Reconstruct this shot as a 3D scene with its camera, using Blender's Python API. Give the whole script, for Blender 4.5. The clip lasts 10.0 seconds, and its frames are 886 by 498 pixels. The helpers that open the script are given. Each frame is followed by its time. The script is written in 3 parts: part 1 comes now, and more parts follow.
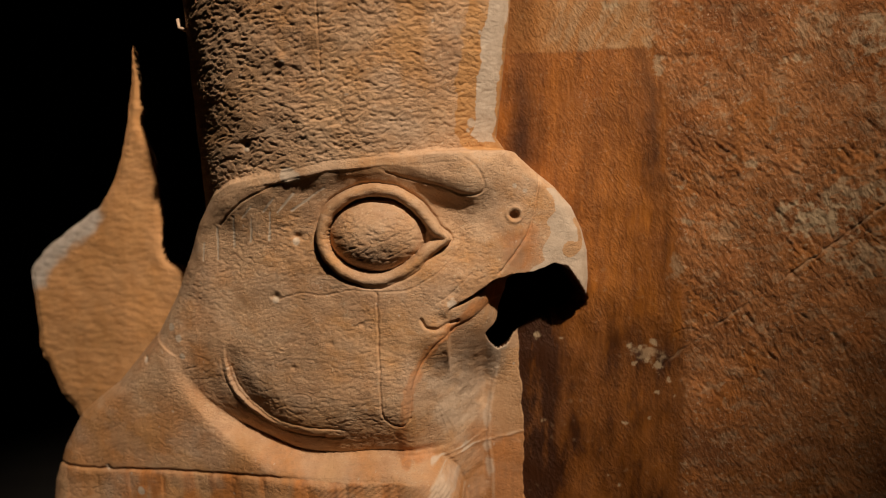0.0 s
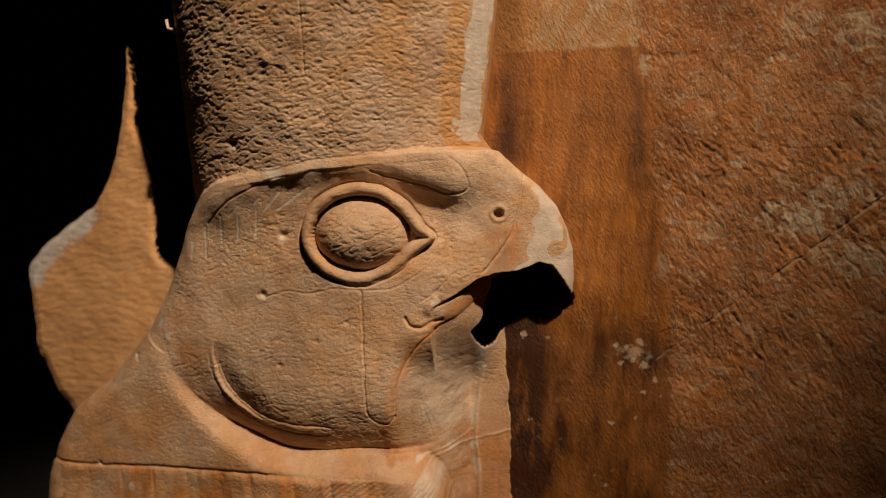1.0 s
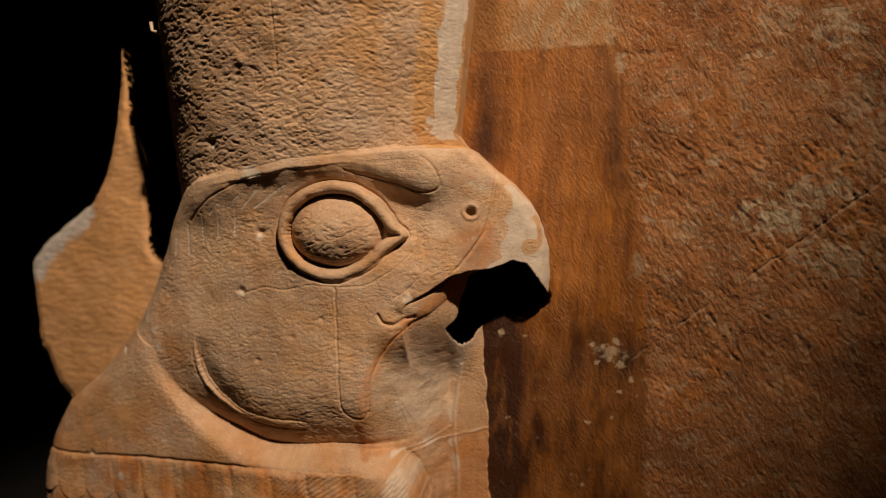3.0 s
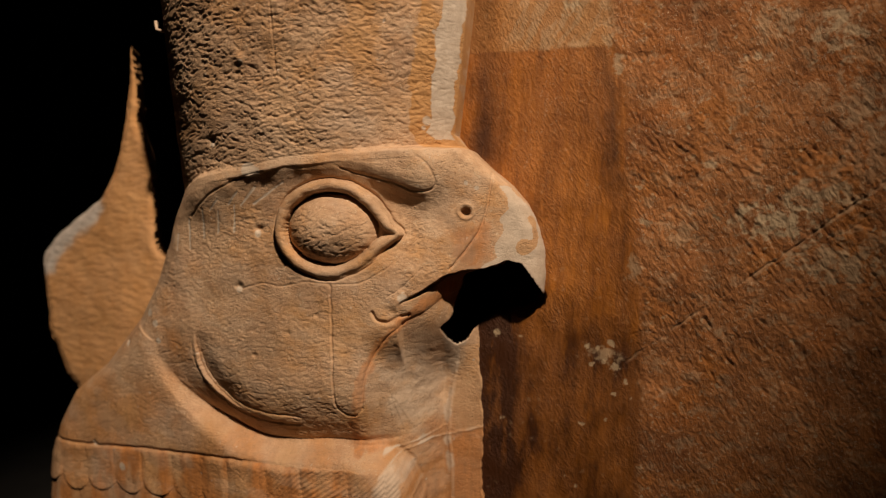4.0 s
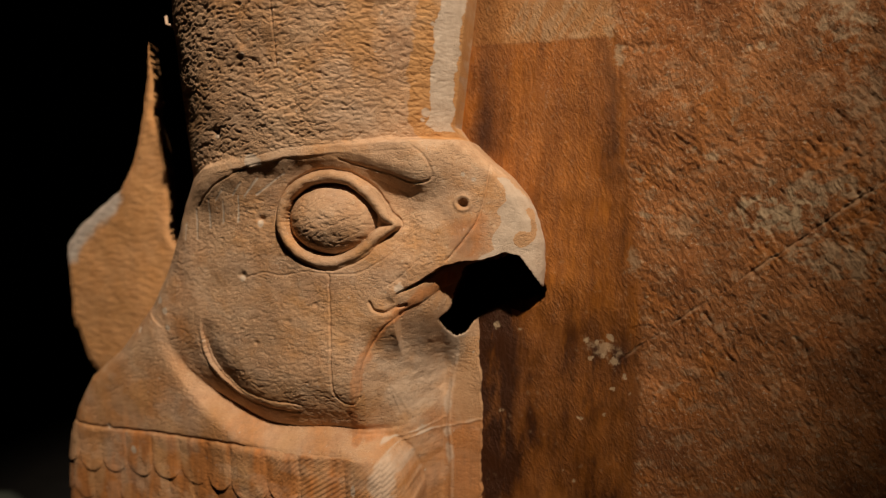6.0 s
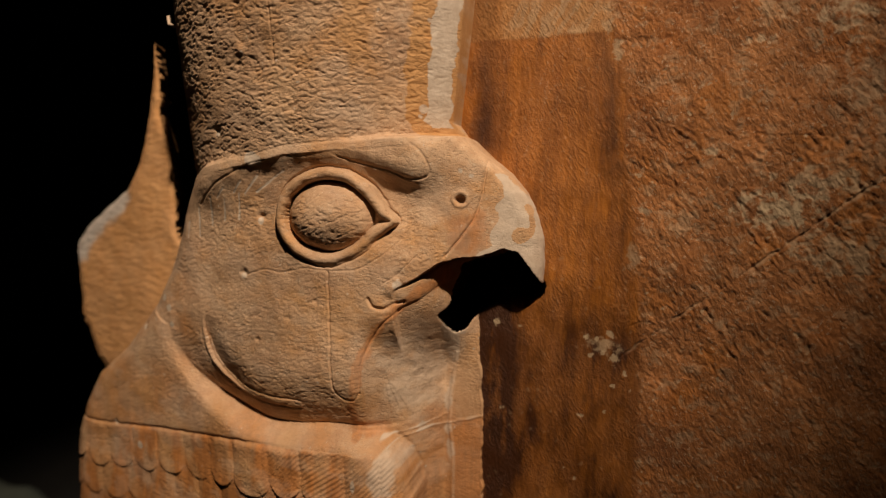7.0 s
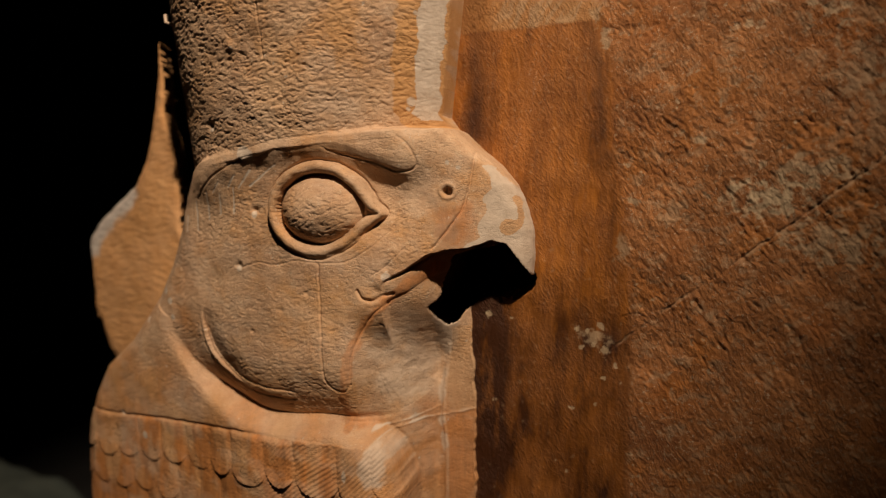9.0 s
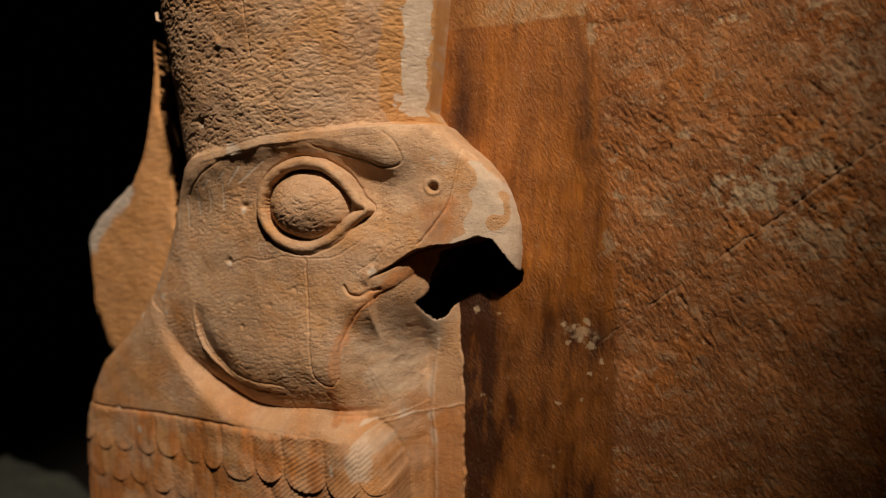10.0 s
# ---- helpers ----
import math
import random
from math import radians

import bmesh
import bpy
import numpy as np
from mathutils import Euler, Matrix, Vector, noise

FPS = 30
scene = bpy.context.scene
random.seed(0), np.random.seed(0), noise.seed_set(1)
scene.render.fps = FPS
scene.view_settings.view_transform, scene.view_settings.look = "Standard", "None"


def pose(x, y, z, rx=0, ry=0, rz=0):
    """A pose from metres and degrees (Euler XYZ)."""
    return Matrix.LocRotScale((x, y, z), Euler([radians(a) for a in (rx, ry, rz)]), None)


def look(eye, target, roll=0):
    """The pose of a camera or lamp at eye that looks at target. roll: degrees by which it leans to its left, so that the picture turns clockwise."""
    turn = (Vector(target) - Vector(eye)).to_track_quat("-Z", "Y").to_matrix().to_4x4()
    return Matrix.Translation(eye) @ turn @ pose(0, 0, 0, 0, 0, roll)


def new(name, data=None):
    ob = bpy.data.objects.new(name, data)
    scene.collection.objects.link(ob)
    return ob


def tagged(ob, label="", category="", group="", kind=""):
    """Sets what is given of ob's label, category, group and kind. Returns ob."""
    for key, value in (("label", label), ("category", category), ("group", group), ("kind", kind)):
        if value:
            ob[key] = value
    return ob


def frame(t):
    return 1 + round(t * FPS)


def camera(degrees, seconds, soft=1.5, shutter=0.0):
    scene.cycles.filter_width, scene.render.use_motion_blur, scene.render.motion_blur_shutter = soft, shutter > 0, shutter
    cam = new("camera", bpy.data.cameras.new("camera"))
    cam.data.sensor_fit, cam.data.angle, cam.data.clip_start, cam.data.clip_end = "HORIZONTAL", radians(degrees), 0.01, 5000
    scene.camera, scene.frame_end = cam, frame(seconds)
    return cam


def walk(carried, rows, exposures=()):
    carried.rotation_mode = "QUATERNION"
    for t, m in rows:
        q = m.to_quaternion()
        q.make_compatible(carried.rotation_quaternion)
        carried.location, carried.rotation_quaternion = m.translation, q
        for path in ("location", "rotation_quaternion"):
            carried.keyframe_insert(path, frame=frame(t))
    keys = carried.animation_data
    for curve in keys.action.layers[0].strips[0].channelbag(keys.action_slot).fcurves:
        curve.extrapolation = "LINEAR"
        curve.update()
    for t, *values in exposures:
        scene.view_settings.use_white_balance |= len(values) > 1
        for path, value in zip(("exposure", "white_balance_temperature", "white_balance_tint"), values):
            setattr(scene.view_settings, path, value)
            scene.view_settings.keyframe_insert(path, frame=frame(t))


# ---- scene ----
cam = camera(67.4, 10.0, soft=1.0)
cam.data.dof.use_dof, cam.data.dof.focus_distance, cam.data.dof.aperture_fstop = True, 0.81, 1.9
METRES, EYE, TILT, LEAN, TURN = 0.3, 1.6, -5.0, 0.0, 0.0
ROWS = [
    (0.0, 0.0, 0.0, 0.0, 0.0, 0.0, -0.0),
    (0.5, 0.0554, -0.0057, -0.007, 0.5, 0.09, -0.09),
    (1.0, 0.1137, -0.0083, -0.0108, 1.02, 0.12, -0.16),
    (1.5, 0.1756, -0.0099, -0.0126, 1.55, 0.05, -0.15),
    (2.0, 0.2382, -0.0118, -0.0136, 2.23, 0.03, -0.09),
    (2.5, 0.2977, -0.0162, -0.0151, 2.93, 0.05, -0.17),
    (4.0, 0.4549, -0.0289, -0.0204, 5.26, 0.08, -1.37),
    (4.5, 0.5015, -0.0285, -0.0218, 6.22, -0.04, -1.62),
    (5.0, 0.5419, -0.0269, -0.0283, 7.0, -0.1, -1.77),
    (5.5, 0.5821, -0.0245, -0.0399, 7.73, -0.08, -1.91),
    (7.0, 0.7074, -0.006, -0.0581, 10.02, -0.19, -1.84),
    (7.5, 0.7504, 0.0009, -0.0614, 10.9, -0.3, -1.69),
    (8.0, 0.7928, 0.0077, -0.0672, 11.61, -0.34, -1.66),
    (8.5, 0.8384, 0.0153, -0.0707, 12.16, -0.46, -1.58),
    (9.0, 0.8853, 0.0224, -0.0772, 12.66, -0.47, -1.53),
    (9.5, 0.9362, 0.0293, -0.0827, 13.08, -0.52, -1.49),
    (10.0, 0.9881, 0.0356, -0.0899, 13.56, -0.57, -1.52),
]
walk(cam, [(t, pose(0, 0, EYE, TILT, LEAN, TURN) @ pose(METRES * x, METRES * y, METRES * z, 90 + pitch, roll, yaw)) for t, x, y, z, yaw, pitch, roll in ROWS])

# ---- light ----
world = bpy.data.worlds.new("gallery_dark")
scene.world = world
world.use_nodes = True
world.node_tree.nodes["Background"].inputs[0].default_value = (0.5, 0.62, 0.8, 1)
world.node_tree.nodes["Background"].inputs[1].default_value = 0.004

spot = bpy.data.lights.new("ceiling_spotlight", "SPOT")
spot.energy, spot.color = 1010.0, (1.0, 0.775, 0.56)
spot.shadow_soft_size, spot.spot_size, spot.spot_blend = 0.06, radians(27), 0.95
lamp = new("ceiling_spotlight", spot)
lamp.matrix_world = look((1.24, -1.55, 4.75), (-0.16, 0.85, 1.82))


# ---- sculpting helpers ----
def hashed(ix, iy, seed):
    h = (ix.astype(np.int64) * 374761393 + iy.astype(np.int64) * 668265263 + seed * 974711) & 0xFFFFFFFF
    h = ((h ^ (h >> 13)) * 1274126177) & 0xFFFFFFFF
    return ((h ^ (h >> 16)) & 0xFFFF) / 65535.0


def grain(x, y, seed=0):
    """Smooth gradient noise, about -1 to 1, one cell a unit."""
    ix, iy = np.floor(x), np.floor(y)
    fx, fy = x - ix, y - iy
    total = 0
    ux, uy = fx * fx * fx * (fx * (fx * 6 - 15) + 10), fy * fy * fy * (fy * (fy * 6 - 15) + 10)
    for dx in (0, 1):
        for dy in (0, 1):
            a = hashed(ix + dx, iy + dy, seed) * 2 * np.pi
            g = np.cos(a) * (fx - dx) + np.sin(a) * (fy - dy)
            total = total + g * (ux if dx else 1 - ux) * (uy if dy else 1 - uy)
    return total * 1.5


def layers(x, y, seed=0, octaves=4, gain=0.5):
    total, amp = 0, 1.0
    for k in range(octaves):
        total = total + amp * grain(x * 2 ** k, y * 2 ** k, seed + 17 * k)
        amp *= gain
    return total


def plates(x, y, seed=0):
    """Rounded facets that meet in sharp creases, as a chisel leaves them; about 0 to 1."""
    one, two = grain(x, y, seed), grain(x * 1.31 + 7.1, y * 1.17 + 3.3, seed + 1)
    return np.maximum(one, two) + 0.35 * np.maximum(grain(x * 2.3, y * 1.9, seed + 2), grain(x * 2.7 + 1.7, y * 2.1 + 5.9, seed + 3))


def chisel(y, x, z, count, angle, spread, length, width, depth, seed, where):
    """Cuts short chisel strokes into a height field, each sharp along its upper edge; where: how deep they go, place by place."""
    rng = np.random.RandomState(seed)
    step = x[0, 1] - x[0, 0]
    rows, cols = x.shape
    for _ in range(count):
        j, i = rng.randint(rows), rng.randint(cols)
        a = radians(angle + spread * rng.normal())
        l, w, k = length * rng.uniform(0.5, 1.3), width * rng.uniform(0.6, 1.3), depth * rng.uniform(0.3, 1.2) * where[j, i]
        if k < depth * 0.04:
            continue
        n = int(l / step) + 1
        cut = np.s_[max(j - n, 0):j + n + 1, max(i - n, 0):i + n + 1]
        dx, dz = x[cut] - x[j, i], z[cut] - z[j, i]
        u, v = (math.cos(a) * dx + math.sin(a) * dz) / l, (-math.sin(a) * dx + math.cos(a) * dz) / w
        v = v + 0.5 * u * u * rng.uniform(-1, 1)
        y[cut] += k * np.sqrt(np.clip(1 - u * u, 0, 1)) * np.clip((v + 1) / 1.5, 0, 1) * np.clip((1 - v) / 0.5, 0, 1)


def turned(x, z, degrees):
    c, s = math.cos(radians(degrees)), math.sin(radians(degrees))
    return c * x + s * z, -s * x + c * z


def ramp(v, a, b):
    t = np.clip((v - a) / (b - a), 0, 1)
    return t * t * (3 - 2 * t)


def bend(v, soft):
    """0 for v well below 0, v well above, with a soft knee."""
    return soft * np.logaddexp(0, v / soft)


def spline(points, steps=6, closed=False):
    p = [np.array(q, float) for q in points]
    n, out = len(p), []
    for i in range(n if closed else n - 1):
        if closed:
            a, b, c, d = p[i - 1], p[i], p[(i + 1) % n], p[(i + 2) % n]
        else:
            a, b, c, d = p[max(i - 1, 0)], p[i], p[i + 1], p[min(i + 2, n - 1)]
        for k in range(steps):
            t = k / steps
            out.append(0.5 * (2 * b + (c - a) * t + (2 * a - 5 * b + 4 * c - d) * t * t + (3 * b - a - 3 * c + d) * t ** 3))
    if not closed:
        out.append(p[-1])
    return np.array(out)


def reach(x, z, line, closed=False):
    """Distance to a line of points, the way along it (0 to 1), and the side (+1 to the left of its course)."""
    best = np.full(x.shape, 9.0)
    along, side = np.zeros(x.shape), np.ones(x.shape)
    ends = list(zip(line, np.roll(line, -1, 0))) if closed else list(zip(line[:-1], line[1:]))
    for i, (a, b) in enumerate(ends):
        d = b - a
        t = np.clip(((x - a[0]) * d[0] + (z - a[1]) * d[1]) / (d @ d + 1e-12), 0, 1)
        ex, ez = x - a[0] - t * d[0], z - a[1] - t * d[1]
        r = np.hypot(ex, ez)
        near = r < best
        best = np.where(near, r, best)
        along = np.where(near, (i + t) / len(ends), along)
        side = np.where(near, np.sign(d[0] * ez - d[1] * ex), side)
    return best, along, side


def pulled(x, z, line):
    """The nearest places on a closed line."""
    best, px, pz = np.full(x.shape, 9.0), x.copy(), z.copy()
    for a, b in zip(line, np.roll(line, -1, 0)):
        d = b - a
        t = np.clip(((x - a[0]) * d[0] + (z - a[1]) * d[1]) / (d @ d + 1e-12), 0, 1)
        qx, qz = a[0] + t * d[0], a[1] + t * d[1]
        r = np.hypot(x - qx, z - qz)
        near = r < best
        best, px, pz = np.where(near, r, best), np.where(near, qx, px), np.where(near, qz, pz)
    return px, pz


def inside(x, z, line):
    odd = np.zeros(x.shape, bool)
    for a, b in zip(line, np.roll(line, -1, 0)):
        if a[1] != b[1]:
            odd ^= ((a[1] > z) != (b[1] > z)) & (x < (b[0] - a[0]) * (z - a[1]) / (b[1] - a[1]) + a[0])
    return odd


def dome(d, r):
    return np.sqrt(np.clip(1 - (d / r) ** 2, 0, 1))


def sheet(name, x, y, z, keep, paint, material, extra=(), only=None):
    """A mesh over a grid of rows and columns; keep says which cells stay. paint: masks for the material."""
    rows, cols = x.shape
    index = np.arange(rows * cols).reshape(rows, cols)
    cell = keep[:-1, :-1] & keep[1:, :-1] & keep[:-1, 1:] & keep[1:, 1:]
    if only is not None:
        cell = cell & only
    quads = np.stack([index[:-1, :-1][cell], index[:-1, 1:][cell], index[1:, 1:][cell], index[1:, :-1][cell]], 1)
    used = np.unique(quads)
    renumber = np.zeros(rows * cols, np.int64)
    renumber[used] = np.arange(len(used))
    quads = renumber[quads]
    verts = np.stack([x.ravel(), y.ravel(), z.ravel()], 1)[used]
    tint = np.stack([p.ravel() for p in (*paint, 0 * x)[:4]], 1)[used]
    for v, q in extra:
        quads = np.concatenate([quads, np.array(q) + len(verts)])
        verts = np.concatenate([verts, np.array(v)])
        tint = np.concatenate([tint, np.tile((0, 0.6, 0, 0), (len(v), 1))])
    me = bpy.data.meshes.new(name)
    me.vertices.add(len(verts))
    me.vertices.foreach_set("co", verts.astype(np.float32).ravel())
    me.loops.add(quads.size)
    me.loops.foreach_set("vertex_index", quads.astype(np.int32).ravel())
    me.polygons.add(len(quads))
    me.polygons.foreach_set("loop_start", np.arange(0, quads.size, 4, dtype=np.int32))
    me.polygons.foreach_set("loop_total", np.full(len(quads), 4, np.int32))
    me.update(calc_edges=True)
    me.polygons.foreach_set("use_smooth", np.ones(len(quads), bool))
    layer = me.attributes.new("paint", "FLOAT_COLOR", "POINT")
    layer.data.foreach_set("color", tint.astype(np.float32).ravel())
    me.materials.append(material)
    me.validate()
    return new(name, me)


def part(name, bm, material, parent=None, label=""):
    me = bpy.data.meshes.new(name)
    bm.to_mesh(me)
    bm.free()
    me.materials.append(material)
    ob = new(name, me)
    ob.parent = parent
    return tagged(ob, label)


def block(lo, hi, bevel=0.004):
    bm = bmesh.new()
    bmesh.ops.create_cube(bm, size=1)
    for v in bm.verts:
        v.co = Vector([l + (h - l) * (c + 0.5) for l, h, c in zip(lo, hi, v.co)])
    if bevel:
        bmesh.ops.bevel(bm, geom=bm.edges[:], offset=bevel, segments=2, affect="EDGES")
    return bm


# ---- materials ----
def nodes_of(name):
    m = bpy.data.materials.new(name)
    m.use_nodes = True
    t = m.node_tree
    return m, t, t.nodes["Principled BSDF"]


def fill(t, socket, value):
    if isinstance(value, bpy.types.NodeSocket):
        t.links.new(value, socket)
    else:
        socket.default_value = value


def blend(t, fac, a, b, how="MIX"):
    n = t.nodes.new("ShaderNodeMix")
    n.data_type, n.blend_type = "RGBA", how
    fill(t, n.inputs[0], fac), fill(t, n.inputs[6], a), fill(t, n.inputs[7], b)
    return n.outputs[2]


def mottle(t, scale, detail=6, lo=0.35, hi=0.65, stretch=(1, 1, 1), rough=0.6, slant=0):
    at = t.nodes.new("ShaderNodeNewGeometry").outputs["Position"]
    mp = t.nodes.new("ShaderNodeMapping")
    mp.inputs["Scale"].default_value = stretch
    if slant:
        spin = t.nodes.new("ShaderNodeVectorRotate")
        spin.rotation_type = "Y_AXIS"
        spin.inputs["Angle"].default_value = radians(slant)
        t.links.new(at, spin.inputs["Vector"])
        at = spin.outputs[0]
    t.links.new(at, mp.inputs[0])
    n = t.nodes.new("ShaderNodeTexNoise")
    n.inputs["Scale"].default_value, n.inputs["Detail"].default_value, n.inputs["Roughness"].default_value = scale, detail, rough
    t.links.new(mp.outputs[0], n.inputs["Vector"])
    r = t.nodes.new("ShaderNodeMapRange")
    r.inputs[1].default_value, r.inputs[2].default_value = lo, hi
    t.links.new(n.outputs["Fac"], r.inputs[0])
    return r.outputs[0]


def times(t, a, b, how="MULTIPLY"):
    n = t.nodes.new("ShaderNodeMath")
    n.operation = how
    fill(t, n.inputs[0], a), fill(t, n.inputs[1], b)
    return n.outputs[0]


def sandstone(name, light, dark, ochre, grey, stain, slant, deep, long, low, relief, gloss=0.3):
    """Painted sandstone. The masks: red for ochre paint, green for grey plaster, blue for brown stain."""
    m, t, p = nodes_of(name)
    a = t.nodes.new("ShaderNodeAttribute")
    a.attribute_name = "paint"
    s = t.nodes.new("ShaderNodeSeparateColor")
    t.links.new(a.outputs["Color"], s.inputs[0])
    red, green, blue = s.outputs
    c = blend(t, mottle(t, 9, 5, 0.36, 0.64), (*dark, 1), (*light, 1))
    c = blend(t, times(t, mottle(t, 5, 4, 0.5, 0.7), 0.4), c, (light[0] * 0.95, light[1] * 1.0, light[2] * 1.12, 1))
    c = blend(t, times(t, mottle(t, 14, 6, 0.50, 0.66), 0.8), c, (light[0] * 0.84, light[1] * 0.68, light[2] * 0.47, 1))
    c = blend(t, times(t, mottle(t, 320, 3, 0.55, 0.72), 0.55), c, (light[0] * 0.5, light[1] * 0.42, light[2] * 0.36, 1))
    c = blend(t, times(t, mottle(t, 60, 6, 0.45, 0.75), 0.5), c, (light[0] * 0.55, light[1] * 0.45, light[2] * 0.38, 1))
    c = blend(t, times(t, mottle(t, 240, 4, 0.58, 0.70), 0.6), c, (0.62, 0.5, 0.36, 1))
    c = blend(t, red, c, blend(t, mottle(t, 35, 6, 0.3, 0.7), (*ochre, 1), (ochre[0] * 1.25, ochre[1] * 1.4, ochre[2] * 1.7, 1)))
    streak = times(t, times(t, times(t, mottle(t, 80, 8, 0.36, 0.64, (1, 1, 0.16), 0.74), 0.6), times(t, mottle(t, 17, 8, 0.34, 0.66, (1, 1, 0.4), 0.72), 0.6), "ADD"), 0.12, "SUBTRACT")
    c = blend(t, blue, c, blend(t, streak, (*stain, 1), (stain[0] * 3.4, stain[1] * 3.8, stain[2] * 4.0, 1)))
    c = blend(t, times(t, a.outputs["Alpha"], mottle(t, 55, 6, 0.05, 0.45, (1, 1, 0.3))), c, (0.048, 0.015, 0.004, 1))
    c = blend(t, green, c, blend(t, mottle(t, 80, 6, 0.3, 0.7), (*grey, 1), (grey[0] * 0.78, grey[1] * 0.75, grey[2] * 0.72, 1)))
    t.links.new(c, p.inputs["Base Color"])
    rough = times(t, 0.86, times(t, blue, gloss), "SUBTRACT")
    t.links.new(rough, p.inputs["Roughness"])
    p.inputs["Specular IOR Level"].default_value = 0.3
    # fine tool dents in patches, and grain; smoother where stained or plastered
    dent = times(t, mottle(t, 285, 6, low, 0.66, (long, 1, 1), 0.65, slant), mottle(t, 24, 4, 0.30, 0.58))
    height = times(t, times(t, mottle(t, 650, 4, 0.2, 0.8, rough=0.65), 0.45), times(t, dent, deep), "SUBTRACT")
    even = times(t, times(t, 1.0, times(t, blue, 0.7), "SUBTRACT"), times(t, 1.0, times(t, green, 0.6), "SUBTRACT"))
    b = t.nodes.new("ShaderNodeBump")
    b.inputs["Strength"].default_value, b.inputs["Distance"].default_value = 1.0, relief
    t.links.new(times(t, height, even), b.inputs["Height"])
    t.links.new(b.outputs[0], p.inputs["Normal"])
    return m


def plain(name, a, b, scale, rough=0.9, bump=0.3):
    m, t, p = nodes_of(name)
    t.links.new(blend(t, mottle(t, scale, 6), (*a, 1), (*b, 1)), p.inputs["Base Color"])
    p.inputs["Roughness"].default_value = rough
    n = t.nodes.new("ShaderNodeBump")
    n.inputs["Strength"].default_value, n.inputs["Distance"].default_value = bump, 0.003
    t.links.new(mottle(t, scale * 12, 5), n.inputs["Height"])
    t.links.new(n.outputs[0], p.inputs["Normal"])
    return m


STONE = sandstone("carved_sandstone", (0.62, 0.425, 0.272), (0.41, 0.262, 0.163), (0.45, 0.235, 0.088), (0.62, 0.54, 0.455), (0.190, 0.066, 0.016), -9, 0.75, 0.6, 0.46, 0.0008)
SLAB = sandstone("tooled_sandstone", (0.49, 0.216, 0.080), (0.28, 0.112, 0.040), (0.46, 0.205, 0.058), (0.53, 0.41, 0.27), (0.150, 0.048, 0.006), -62, -1.4, 0.42, 0.42, 0.0018)
REMNANT = sandstone("rough_break_sandstone", (0.62, 0.36, 0.19), (0.48, 0.26, 0.125), (0.58, 0.30, 0.115), (0.60, 0.56, 0.53), (0.125, 0.050, 0.016), -9, 0.5, 0.6, 0.46, 0.0006)
DARK = plain("dark_gallery_paint", (0.020, 0.024, 0.032), (0.028, 0.033, 0.042), 3)
FLOOR = plain("dark_gallery_floor", (0.014, 0.013, 0.013), (0.022, 0.021, 0.02), 5, 0.7)
BASE = plain("grey_green_stone", (0.03, 0.04, 0.036), (0.055, 0.065, 0.055), 8)
PLINTH = plain("dark_plinth_paint", (0.02, 0.02, 0.02), (0.03, 0.03, 0.03), 6, 0.6)

# ---- the gallery round it ----
for name, lo, hi, material in (
        ("floor", (-4, -4, -0.1), (4, 5, 0), FLOOR), ("ceiling", (-4, -4, 5.4), (4, 5, 5.5), DARK),
        ("wall_north", (-4, 5, 0), (4, 5.1, 5.4), DARK), ("wall_south", (-4, -4.1, 0), (4, -4, 5.4), DARK),
        ("wall_west", (-4.1, -4, 0), (-4, 5, 5.4), DARK), ("wall_east", (4, -4, 0), (4.1, 5, 5.4), DARK)):
    tagged(part(name, block(lo, hi, 0), material), "plain dark gallery " + name.split("_")[0], name.split("_")[0], kind="structure")

PLANE = 0.931      # the slab's face: y = PLANE - LEANING * x
LEANING = 0.249

# shared outlines, as (x, z)
# the black under the beak: hollow and cast shadow cut out as one shape
SHADOW_HOLE = spline([(0.072, 1.451), (0.069, 1.431), (0.056, 1.418), (0.059, 1.405), (0.066, 1.394), (0.075, 1.387), (0.089, 1.392), (0.095, 1.402), (0.111, 1.418), (0.126, 1.428), (0.146, 1.429),
               (0.163, 1.426), (0.178, 1.430), (0.188, 1.442), (0.194, 1.461), (0.180, 1.482), (0.168, 1.496), (0.149, 1.504), (0.132, 1.497), (0.114, 1.492), (0.086, 1.486), (0.079, 1.468)], 4, True)


